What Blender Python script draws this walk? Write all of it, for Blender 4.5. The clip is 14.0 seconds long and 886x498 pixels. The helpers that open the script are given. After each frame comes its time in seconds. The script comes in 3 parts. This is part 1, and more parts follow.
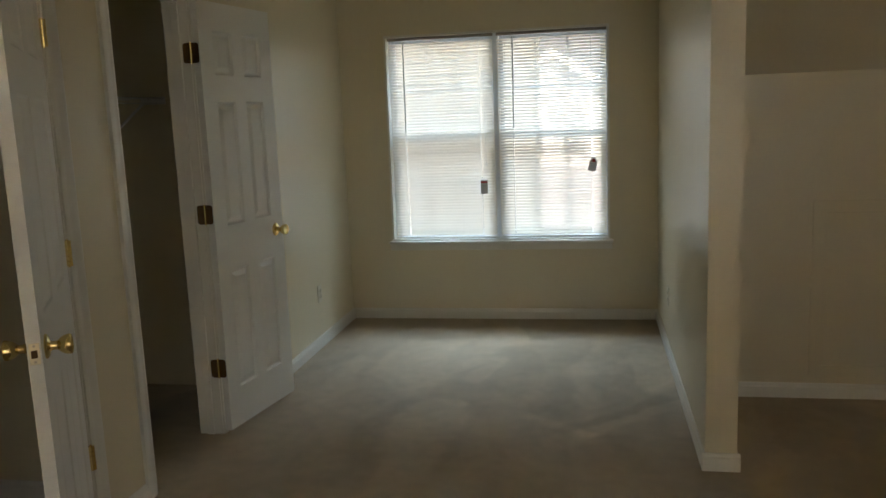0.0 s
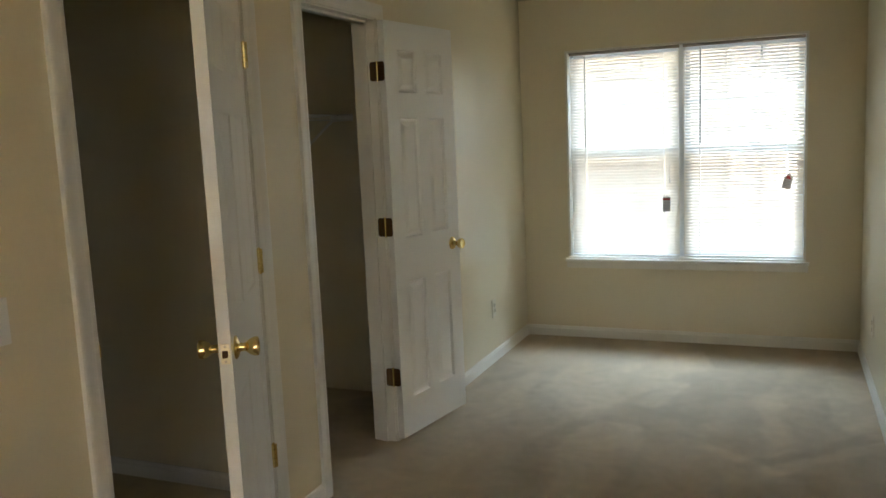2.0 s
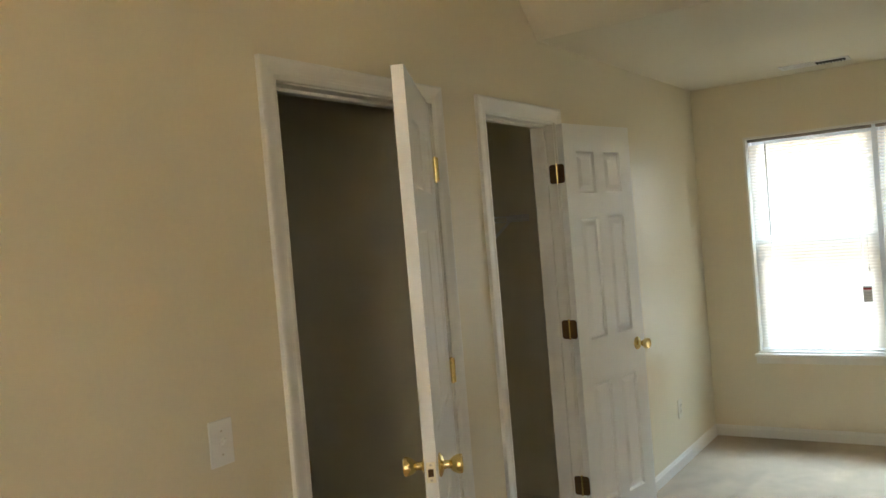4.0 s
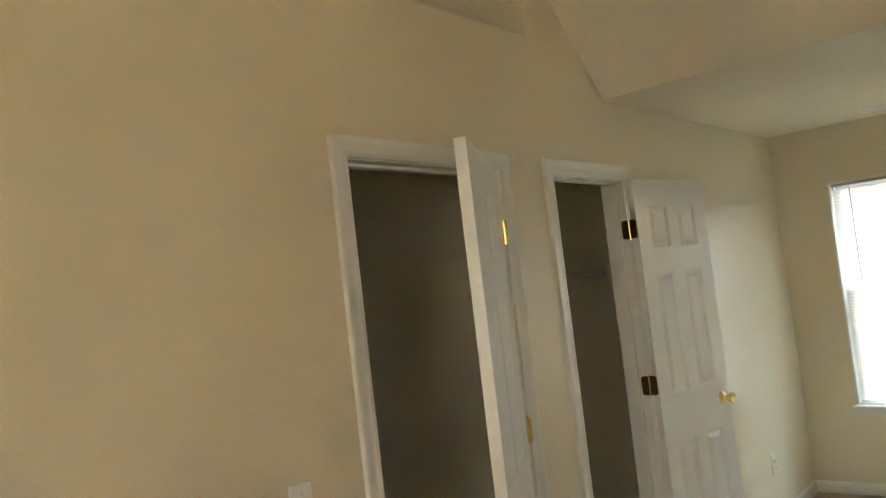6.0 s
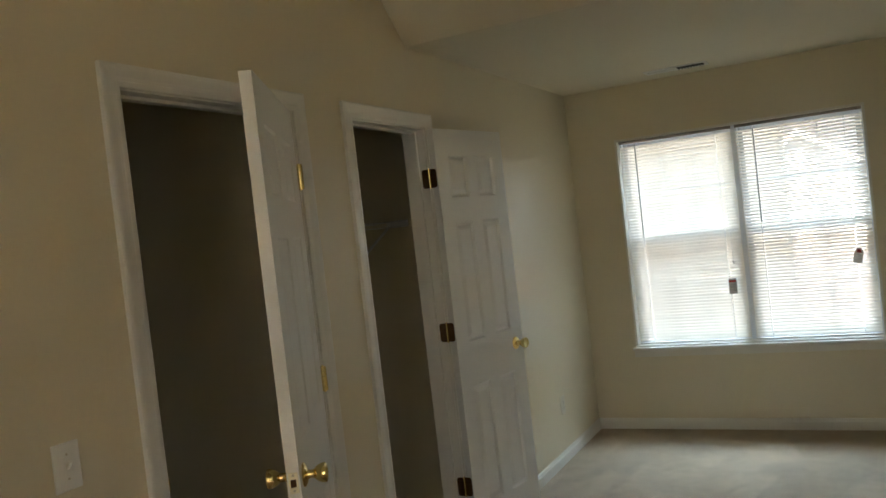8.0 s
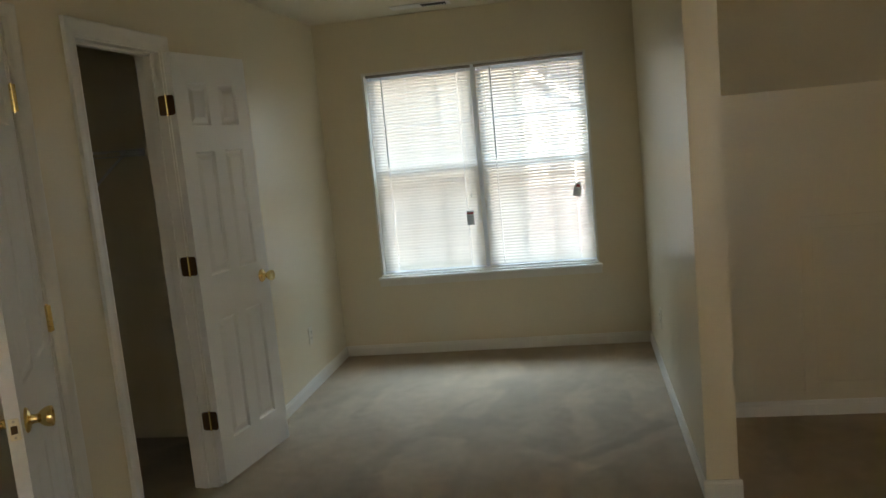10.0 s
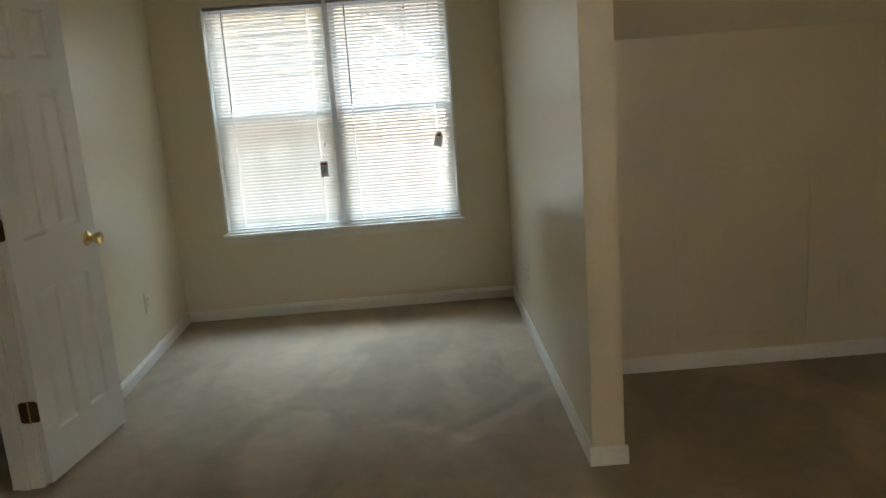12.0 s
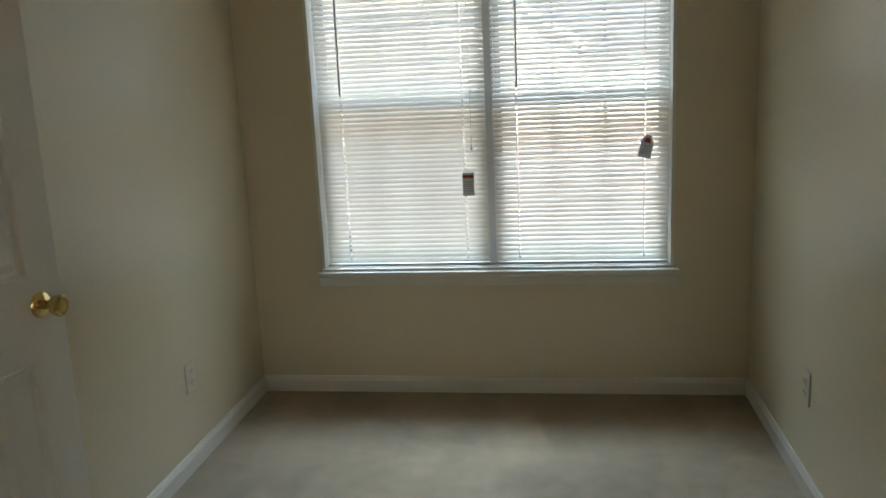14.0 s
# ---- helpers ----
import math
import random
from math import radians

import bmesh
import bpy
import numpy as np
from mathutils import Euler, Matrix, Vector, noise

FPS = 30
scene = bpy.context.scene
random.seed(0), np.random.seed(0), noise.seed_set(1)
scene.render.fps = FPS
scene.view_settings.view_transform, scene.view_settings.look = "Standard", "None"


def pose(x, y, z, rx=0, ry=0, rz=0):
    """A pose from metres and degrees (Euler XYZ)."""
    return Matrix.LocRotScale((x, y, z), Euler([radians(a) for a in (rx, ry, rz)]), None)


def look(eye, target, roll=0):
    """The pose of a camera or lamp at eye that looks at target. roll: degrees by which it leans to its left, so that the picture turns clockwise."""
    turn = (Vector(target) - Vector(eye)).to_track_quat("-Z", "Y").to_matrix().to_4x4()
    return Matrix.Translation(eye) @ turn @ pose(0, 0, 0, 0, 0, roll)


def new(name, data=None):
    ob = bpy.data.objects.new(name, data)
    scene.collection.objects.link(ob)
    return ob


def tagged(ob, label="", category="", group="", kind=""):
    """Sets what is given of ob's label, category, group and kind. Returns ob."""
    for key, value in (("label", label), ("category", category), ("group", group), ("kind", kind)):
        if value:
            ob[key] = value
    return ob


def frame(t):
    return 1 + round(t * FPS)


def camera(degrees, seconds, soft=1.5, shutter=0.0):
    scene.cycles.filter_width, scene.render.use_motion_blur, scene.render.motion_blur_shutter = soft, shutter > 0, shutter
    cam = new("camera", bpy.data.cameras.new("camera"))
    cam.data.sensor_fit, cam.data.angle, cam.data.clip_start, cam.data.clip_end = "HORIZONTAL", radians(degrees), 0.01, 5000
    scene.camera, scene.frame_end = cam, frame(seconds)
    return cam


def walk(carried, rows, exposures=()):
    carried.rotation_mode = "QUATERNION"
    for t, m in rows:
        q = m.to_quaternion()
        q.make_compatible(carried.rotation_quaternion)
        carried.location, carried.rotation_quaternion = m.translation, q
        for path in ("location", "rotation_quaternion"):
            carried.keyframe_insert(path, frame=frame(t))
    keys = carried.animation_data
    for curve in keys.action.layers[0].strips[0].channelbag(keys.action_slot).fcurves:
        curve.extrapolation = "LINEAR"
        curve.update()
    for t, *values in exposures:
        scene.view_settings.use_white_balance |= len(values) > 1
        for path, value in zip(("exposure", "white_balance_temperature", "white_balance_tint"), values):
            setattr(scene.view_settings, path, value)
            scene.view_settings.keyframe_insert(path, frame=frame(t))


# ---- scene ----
cam = camera(57.0, 14.0)
PATH = [
    (0, (-0.130, 0.841, 1.491), (-0.491, 2.780, 1.163), -2.28),
    (0.5, (-0.128, 0.861, 1.489), (-0.581, 2.784, 1.175), -2.13),
    (1, (-0.141, 0.878, 1.483), (-0.694, 2.777, 1.190), -1.96),
    (1.5, (-0.140, 0.885, 1.482), (-0.802, 2.751, 1.202), -2.06),
    (2, (-0.128, 0.873, 1.486), (-0.903, 2.696, 1.214), -2.56),
    (2.5, (-0.151, 0.877, 1.489), (-1.027, 2.654, 1.219), -3.10),
    (3, (-0.175, 0.877, 1.499), (-1.144, 2.611, 1.264), -3.81),
    (3.5, (-0.211, 0.861, 1.525), (-1.255, 2.561, 1.380), -4.62),
    (4, (-0.247, 0.845, 1.569), (-1.354, 2.511, 1.531), -4.81),
    (4.2, (-0.231, 0.811, 1.594), (-1.363, 2.460, 1.599), -5.52),
    (6.3, (-0.158, 0.818, 1.593), (-1.421, 2.364, 1.711), -6.54),
    (6.5, (-0.183, 0.803, 1.566), (-1.407, 2.380, 1.685), -6.90),
    (7, (-0.171, 0.835, 1.564), (-1.300, 2.484, 1.628), -6.89),
    (7.5, (-0.162, 0.879, 1.561), (-1.179, 2.601, 1.567), -6.80),
    (8, (-0.143, 0.904, 1.550), (-1.040, 2.691, 1.506), -6.57),
    (8.5, (-0.116, 0.904, 1.542), (-0.887, 2.747, 1.444), -6.31),
    (9, (-0.107, 0.897, 1.534), (-0.743, 2.787, 1.384), -5.91),
    (9.2, (-0.100, 0.882, 1.529), (-0.681, 2.788, 1.358), -5.79),
    (11.3, (-0.176, 0.893, 1.577), (-0.196, 2.852, 1.175), -4.37),
    (11.5, (-0.199, 0.917, 1.575), (-0.192, 2.874, 1.164), -4.17),
    (12, (-0.271, 1.239, 1.541), (-0.227, 3.193, 1.113), -4.25),
    (12.5, (-0.377, 1.678, 1.508), (-0.338, 3.631, 1.081), -4.40),
    (13, (-0.449, 2.137, 1.483), (-0.461, 4.092, 1.060), -4.29),
    (13.5, (-0.483, 2.585, 1.460), (-0.580, 4.537, 1.037), -3.78),
    (14, (-0.496, 3.070, 1.431), (-0.779, 5.006, 1.017), -2.64),
]
EXPOSURES = [(0, 2.17), (1.0, 2.25), (2.0, 2.8), (3.0, 3.12), (4.0, 3.29), (6.5, 3.44), (7.0, 2.99), (7.5, 2.75), (8.0, 2.45), (8.5, 2.31), (9.0, 2.2), (11.5, 2.43), (12.5, 2.33), (14.0, 2.03)]
walk(cam, [(t, look(eye, target, roll)) for t, eye, target, roll in PATH], EXPOSURES)

# ---- world, sun, exposure ----
SUN_TRAVEL = Vector((-0.22, 0.62, -0.75)).normalized()      # the way the sunlight goes
world = bpy.data.worlds.new("sky")
scene.world = world
world.use_nodes = True
wt = world.node_tree
wt.nodes.clear()
sky = wt.nodes.new("ShaderNodeTexSky")
sky.sky_type, sky.sun_disc = "NISHITA", False
sky.sun_elevation = math.asin(-SUN_TRAVEL.z)
sky.sun_rotation = math.atan2(-SUN_TRAVEL.x, -SUN_TRAVEL.y)
sky.air_density, sky.dust_density, sky.ozone_density = 1.0, 2.0, 1.0
bg = wt.nodes.new("ShaderNodeBackground")
bg.inputs["Strength"].default_value = 0.15
wout = wt.nodes.new("ShaderNodeOutputWorld")
wt.links.new(sky.outputs[0], bg.inputs[0])
wt.links.new(bg.outputs[0], wout.inputs[0])
sun_data = bpy.data.lights.new("sun", "SUN")
sun_data.energy, sun_data.angle, sun_data.color = 4.8, radians(0.6), (1.0, 0.90, 0.755)
sun = new("sun", sun_data)
sun.matrix_world = look((0, -20, 30), Vector((0, -20, 30)) + SUN_TRAVEL)
# area lamp added outside above the window; stands in for skylight between the slats
sky_lamp = bpy.data.lights.new("added_sky_lamp", "AREA")
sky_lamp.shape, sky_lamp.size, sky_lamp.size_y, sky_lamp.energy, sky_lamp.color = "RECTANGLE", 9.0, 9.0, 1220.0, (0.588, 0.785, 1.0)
new("added_sky_lamp", sky_lamp).matrix_world = look((-0.79, 11.0, 10.2), (-0.79, 6.6, 1.32))


# ---- materials ----
def nodes_of(name):
    m = bpy.data.materials.new(name)
    m.use_nodes = True
    return m, m.node_tree, m.node_tree.nodes["Principled BSDF"]


def surface(name, colour, rough, metal=0.0, spread=0.06, coarse=2.5, fine=120.0, bump=0.0, bump_scale=150.0, bump_dist=0.002, spec=0.5, per_object=0.0):
    """A principled surface whose colour varies softly at two scales, with fine relief."""
    m, t, b = nodes_of(name)
    n, l = t.nodes, t.links
    b.inputs["Metallic"].default_value = metal
    b.inputs["Specular IOR Level"].default_value = spec
    where = n.new("ShaderNodeTexCoord")
    big, small = n.new("ShaderNodeTexNoise"), n.new("ShaderNodeTexNoise")
    big.inputs["Scale"].default_value, big.inputs["Detail"].default_value = coarse, 4.0
    small.inputs["Scale"].default_value, small.inputs["Detail"].default_value = fine, 2.0
    for k in (big, small):
        l.new(where.outputs["Object"], k.inputs["Vector"])
    add = n.new("ShaderNodeMath")
    add.operation = "MULTIPLY_ADD"
    add.inputs[1].default_value = 0.6
    l.new(big.outputs["Fac"], add.inputs[0])
    half = n.new("ShaderNodeMath")
    half.operation = "MULTIPLY"
    half.inputs[1].default_value = 0.4
    l.new(small.outputs["Fac"], half.inputs[0])
    l.new(half.outputs[0], add.inputs[2])
    last = add
    if per_object:
        info = n.new("ShaderNodeObjectInfo")
        each = n.new("ShaderNodeMath")
        each.operation = "MULTIPLY_ADD"
        each.inputs[1].default_value = per_object
        l.new(info.outputs["Random"], each.inputs[0])
        l.new(add.outputs[0], each.inputs[2])
        last = each
    ramp = n.new("ShaderNodeMapRange")
    ramp.inputs["From Min"].default_value, ramp.inputs["From Max"].default_value = 0.3, 0.7
    ramp.inputs["To Min"].default_value, ramp.inputs["To Max"].default_value = 1 - spread, 1 + spread
    l.new(last.outputs[0], ramp.inputs["Value"])
    tone = n.new("ShaderNodeVectorMath")
    tone.operation = "SCALE"
    tone.inputs[0].default_value = colour
    l.new(ramp.outputs[0], tone.inputs["Scale"])
    l.new(tone.outputs[0], b.inputs["Base Color"])
    wear = n.new("ShaderNodeMapRange")
    wear.inputs["From Min"].default_value, wear.inputs["From Max"].default_value = 0.3, 0.7
    wear.inputs["To Min"].default_value, wear.inputs["To Max"].default_value = rough * 0.85, min(1.0, rough * 1.15)
    l.new(big.outputs["Fac"], wear.inputs["Value"])
    l.new(wear.outputs[0], b.inputs["Roughness"])
    if bump:
        grain = n.new("ShaderNodeTexNoise")
        grain.inputs["Scale"].default_value, grain.inputs["Detail"].default_value = bump_scale, 3.0
        l.new(where.outputs["Object"], grain.inputs["Vector"])
        relief = n.new("ShaderNodeBump")
        relief.inputs["Strength"].default_value, relief.inputs["Distance"].default_value = bump, bump_dist
        l.new(grain.outputs["Fac"], relief.inputs["Height"])
        l.new(relief.outputs[0], b.inputs["Normal"])
    return m


WALL = surface("beige_eggshell_paint", (0.645, 0.562, 0.385), 0.355, spread=0.025, coarse=1.2, fine=60, bump=0.25, bump_scale=130, bump_dist=0.0015, spec=1.0)
CEIL = surface("cream_flat_ceiling_paint", (0.68, 0.615, 0.465), 0.85, spread=0.03, coarse=1.0, fine=90, bump=0.5, bump_scale=160, bump_dist=0.002, spec=0.2)
TRIM = surface("white_semigloss_trim", (0.70, 0.67, 0.59), 0.33, spread=0.03, coarse=3, fine=80, bump=0.08, bump_scale=60, bump_dist=0.001)
APRON = surface("off_white_apron", (0.66, 0.625, 0.535), 0.4, spread=0.03)
DOOR = surface("white_door_paint", (0.75, 0.73, 0.675), 0.36, spread=0.03, coarse=2.5, fine=90, bump=0.18, bump_scale=220, bump_dist=0.0008)
VINYL = surface("white_vinyl", (0.78, 0.80, 0.82), 0.38, spread=0.02)
PLASTIC = surface("ivory_plastic", (0.72, 0.70, 0.64), 0.32, spread=0.02)
SLOT = surface("dark_slot", (0.40, 0.355, 0.285), 0.6, spread=0.02)
BRASS = surface("polished_brass", (0.82, 0.64, 0.28), 0.15, metal=1.0, spread=0.05, coarse=30)
PALE_BRASS = surface("pale_satin_brass", (0.78, 0.71, 0.53), 0.34, metal=1.0, spread=0.05, coarse=40)
# brass darkened in its colour, for the dark closet the hinge leaves reflect
HINGE = surface("darkened_brass", (0.17, 0.105, 0.05), 0.36, metal=1.0, spread=0.12, coarse=40)
STEEL = surface("zinc_screw", (0.55, 0.5, 0.4), 0.35, metal=1.0)
WIRE = surface("white_coated_wire", (0.64, 0.62, 0.57), 0.4, spread=0.02)
VENT = surface("white_enamel", (0.70, 0.67, 0.60), 0.4, spread=0.03)
DUCT_SHADE = surface("duct_shade", (0.035, 0.03, 0.027), 0.7)
CARD = surface("white_card", (0.72, 0.70, 0.68), 0.6, spread=0.04, coarse=30)
card_nodes = CARD.node_tree.nodes
paper_glow, paper_mix = card_nodes.new("ShaderNodeBsdfTranslucent"), card_nodes.new("ShaderNodeMixShader")
paper_glow.inputs["Color"].default_value = (0.70, 0.66, 0.62, 1)
paper_mix.inputs[0].default_value = 0.22        # thin card lets some daylight through
CARD.node_tree.links.new(card_nodes["Principled BSDF"].outputs[0], paper_mix.inputs[1])
CARD.node_tree.links.new(paper_glow.outputs[0], paper_mix.inputs[2])
CARD.node_tree.links.new(paper_mix.outputs[0], card_nodes["Material Output"].inputs["Surface"])
RED = surface("red_ink", (0.50, 0.05, 0.045), 0.6)
INK = surface("grey_ink", (0.46, 0.46, 0.47), 0.6)
# headrail's shade against the bright window, put into its colour
HEADRAIL_SHADE = surface("shaded_enamel", (0.30, 0.255, 0.21), 0.45, spread=0.03)
CORD = surface("white_cord", (0.7, 0.69, 0.66), 0.8)


def carpet_material():
    """Short cut pile: tufts as fine relief, and broad brushed sweeps left by a vacuum cleaner."""
    m, t, b = nodes_of("beige_cut_pile_carpet")
    n, l = t.nodes, t.links
    where = n.new("ShaderNodeTexCoord")
    sweep = n.new("ShaderNodeMapping")
    sweep.inputs["Scale"].default_value = (1.5, 1.1, 1.0)
    sweep.inputs["Rotation"].default_value = (0, 0, 0.35)
    l.new(where.outputs["Object"], sweep.inputs["Vector"])
    broad = n.new("ShaderNodeTexNoise")
    broad.inputs["Scale"].default_value, broad.inputs["Detail"].default_value, broad.inputs["Distortion"].default_value = 2.1, 6.0, 0.6
    l.new(sweep.outputs[0], broad.inputs["Vector"])
    edge = n.new("ShaderNodeTexVoronoi")
    edge.feature = "SMOOTH_F1"
    edge.inputs["Smoothness"].default_value = 0.45
    edge.inputs["Scale"].default_value = 1.8
    streak = n.new("ShaderNodeMapping")
    streak.inputs["Scale"].default_value, streak.inputs["Rotation"].default_value = (1.9, 0.75, 1.0), (0, 0, -0.12)
    l.new(where.outputs["Object"], streak.inputs["Vector"])
    fray = n.new("ShaderNodeTexNoise")
    fray.inputs["Scale"].default_value, fray.inputs["Detail"].default_value = 3.0, 6.0
    l.new(where.outputs["Object"], fray.inputs["Vector"])
    bent = n.new("ShaderNodeVectorMath")
    bent.operation = "MULTIPLY_ADD"
    bent.inputs[1].default_value = (0.45, 0.45, 0.0)
    l.new(fray.outputs["Color"], bent.inputs[0])
    l.new(streak.outputs[0], bent.inputs[2])
    l.new(bent.outputs[0], edge.inputs["Vector"])
    tuft = n.new("ShaderNodeTexNoise")
    tuft.inputs["Scale"].default_value, tuft.inputs["Detail"].default_value = 260.0, 3.0
    mid = n.new("ShaderNodeTexNoise")
    mid.inputs["Scale"].default_value, mid.inputs["Detail"].default_value = 14.0, 5.0
    for k in (tuft, mid):
        l.new(where.outputs["Object"], k.inputs["Vector"])

    def scaled(socket, low, high, a=0.3, z=0.7):
        r = n.new("ShaderNodeMapRange")
        for key, v in (("From Min", a), ("From Max", z), ("To Min", low), ("To Max", high)):
            r.inputs[key].default_value = v
        l.new(socket, r.inputs["Value"])
        return r.outputs[0]

    def times(a, c):
        k = n.new("ShaderNodeMath")
        k.operation = "MULTIPLY"
        l.new(a, k.inputs[0])
        l.new(c, k.inputs[1])
        return k.outputs[0]

    cell = n.new("ShaderNodeSeparateColor")
    l.new(edge.outputs["Color"], cell.inputs[0])
    value = times(times(scaled(broad.outputs["Fac"], 0.87, 1.13), scaled(cell.outputs[0], 0.93, 1.20, 0.3, 0.8)),
                  times(scaled(tuft.outputs["Fac"], 0.72, 1.28), scaled(mid.outputs["Fac"], 0.91, 1.09)))

    def sums(op, a, c=None, k=0.0):
        q = n.new("ShaderNodeMath")
        q.operation = op
        l.new(a, q.inputs[0])
        if c is None:
            q.inputs[1].default_value = k
        else:
            l.new(c, q.inputs[1])
        return q.outputs[0]

    ragged = n.new("ShaderNodeVectorMath")      # ragged edges for the brushed marks
    ragged.operation = "MULTIPLY_ADD"
    ragged.inputs[1].default_value = (0.16, 0.16, 0.0)
    l.new(fray.outputs["Color"], ragged.inputs[0])
    l.new(where.outputs["Object"], ragged.inputs[2])
    # strokes of pile brushed the other way, and a wide pale band by the window: from, to, half width, soft edge, gain
    for x0, y0, x1, y1, half, soft, gain in ((-0.80, 5.20, -0.71, 5.64, 0.045, 0.04, 1.24), (-0.19, 4.45, 0.30, 4.92, 0.025, 0.03, 1.17), (-0.26, 4.50, 0.24, 4.98, 0.020, 0.04, 0.84),
                                             (-0.46, 4.67, -0.15, 4.47, 0.015, 0.03, 1.17), (-1.70, 6.05, 0.20, 6.12, 0.16, 0.22, 1.12), (-1.05, 5.02, -0.45, 4.90, 0.06, 0.10, 1.06),
                                             (-1.60, 5.50, -1.15, 5.95, 0.05, 0.10, 1.05), (-0.30, 5.25, 0.10, 5.75, 0.07, 0.12, 1.05), (-1.45, 4.10, -0.40, 4.35, 0.07, 0.12, 0.95)):
        way = Vector((x1 - x0, y1 - y0, 0))
        span, way = way.length, way.normalized()
        off = n.new("ShaderNodeVectorMath")
        off.operation = "SUBTRACT"
        off.inputs[1].default_value = (x0 + 0.08, y0 + 0.08, 0)
        l.new(ragged.outputs[0], off.inputs[0])
        dots = []
        for d in (way, Vector((-way.y, way.x, 0))):
            k = n.new("ShaderNodeVectorMath")
            k.operation = "DOT_PRODUCT"
            k.inputs[1].default_value = d
            l.new(off.outputs[0], k.inputs[0])
            dots.append(k.outputs["Value"])
        across = sums("SUBTRACT", sums("ABSOLUTE", dots[1]), k=half)
        along = sums("SUBTRACT", sums("ABSOLUTE", sums("SUBTRACT", dots[0], k=span / 2)), k=span / 2)
        value = times(value, scaled(sums("MAXIMUM", across, along), gain, 1.0, 0.0, soft))
    tone = n.new("ShaderNodeVectorMath")
    tone.operation = "SCALE"
    tone.inputs[0].default_value = (0.398, 0.315, 0.208)
    l.new(value, tone.inputs["Scale"])
    l.new(tone.outputs[0], b.inputs["Base Color"])
    b.inputs["Roughness"].default_value = 0.95
    b.inputs["Specular IOR Level"].default_value = 0.15
    b.inputs["Sheen Weight"].default_value = 0.35
    b.inputs["Sheen Tint"].default_value = (1.0, 0.91, 0.78, 1)
    b.inputs["Sheen Roughness"].default_value = 0.6
    relief = n.new("ShaderNodeBump")
    relief.inputs["Strength"].default_value, relief.inputs["Distance"].default_value = 0.9, 0.009
    l.new(tuft.outputs["Fac"], relief.inputs["Height"])
    l.new(relief.outputs[0], b.inputs["Normal"])
    return m


CARPET = carpet_material()


def slat_material():
    m, t, b = nodes_of("cream_translucent_slat")
    n, l = t.nodes, t.links
    b.inputs["Roughness"].default_value = 0.45
    info = n.new("ShaderNodeObjectInfo")
    r = n.new("ShaderNodeMapRange")
    r.inputs["To Min"].default_value, r.inputs["To Max"].default_value = 0.94, 1.04
    l.new(info.outputs["Random"], r.inputs["Value"])
    tone = n.new("ShaderNodeVectorMath")
    tone.operation = "SCALE"
    tone.inputs[0].default_value = (0.705, 0.665, 0.57)
    l.new(r.outputs[0], tone.inputs["Scale"])
    l.new(tone.outputs[0], b.inputs["Base Color"])
    glow = n.new("ShaderNodeBsdfTranslucent")
    glow.inputs["Color"].default_value = (0.755, 0.70, 0.60, 1)
    mix = n.new("ShaderNodeMixShader")
    mix.inputs[0].default_value = 0.54
    l.new(b.outputs[0], mix.inputs[1])
    l.new(glow.outputs[0], mix.inputs[2])
    l.new(mix.outputs[0], n["Material Output"].inputs["Surface"])
    return m


SLAT = slat_material()


def glass_material(name, colour=(1, 1, 1)):
    m, t, b = nodes_of(name)
    b.inputs["Base Color"].default_value = (*colour, 1)
    b.inputs["Roughness"].default_value = 0.0
    b.inputs["IOR"].default_value = 1.45
    b.inputs["Transmission Weight"].default_value = 1.0
    return m


GLASS = glass_material("window_glass")
ACRYLIC = surface("smoky_acrylic", (0.52, 0.52, 0.50), 0.2, spread=0.03)
SIDING = surface("white_lap_siding", (0.70, 0.69, 0.67), 0.6, spread=0.04)
CREAM_SIDING = surface("cream_lap_siding", (0.31, 0.285, 0.225), 0.6, spread=0.04)
BRICK = surface("pink_brick", (0.44, 0.345, 0.325), 0.85, spread=0.18, coarse=1.5, fine=9, bump=0.4, bump_scale=14, bump_dist=0.01)
SHINGLE = surface("grey_shingle", (0.075, 0.077, 0.085), 0.9, spread=0.2, coarse=2, fine=14)
HOUSE_GLASS = surface("house_glass", (0.30, 0.32, 0.34), 0.1, spread=0.1)
CONCRETE = surface("pale_concrete", (0.40, 0.37, 0.355), 0.9, spread=0.12, coarse=0.6, fine=12)
LAWN = surface("lawn", (0.085, 0.10, 0.05), 0.95, spread=0.35, coarse=0.3, fine=6)
LEAF = surface("tree_leaf", (0.08, 0.13, 0.045), 0.7, spread=0.35, coarse=0.8, fine=9)
BARK = surface("tree_bark", (0.13, 0.10, 0.075), 0.9, spread=0.3, coarse=3, fine=30)


# ---- mesh helpers ----
def box(bm, x0, x1, y0, y1, z0, z1):
    v = [bm.verts.new((x, y, z)) for x in (x0, x1) for y in (y0, y1) for z in (z0, z1)]
    for a in ((0, 1, 3, 2), (4, 6, 7, 5), (0, 4, 5, 1), (2, 3, 7, 6), (0, 2, 6, 4), (1, 5, 7, 3)):
        bm.faces.new([v[k] for k in a])
    return v


def boxes(*spans, bevel=0.0, seg=2):
    bm = bmesh.new()
    for s in spans:
        box(bm, *s)
    if bevel:
        bmesh.ops.bevel(bm, geom=list(bm.edges), offset=bevel, segments=seg, affect="EDGES", profile=0.5)
    return bm


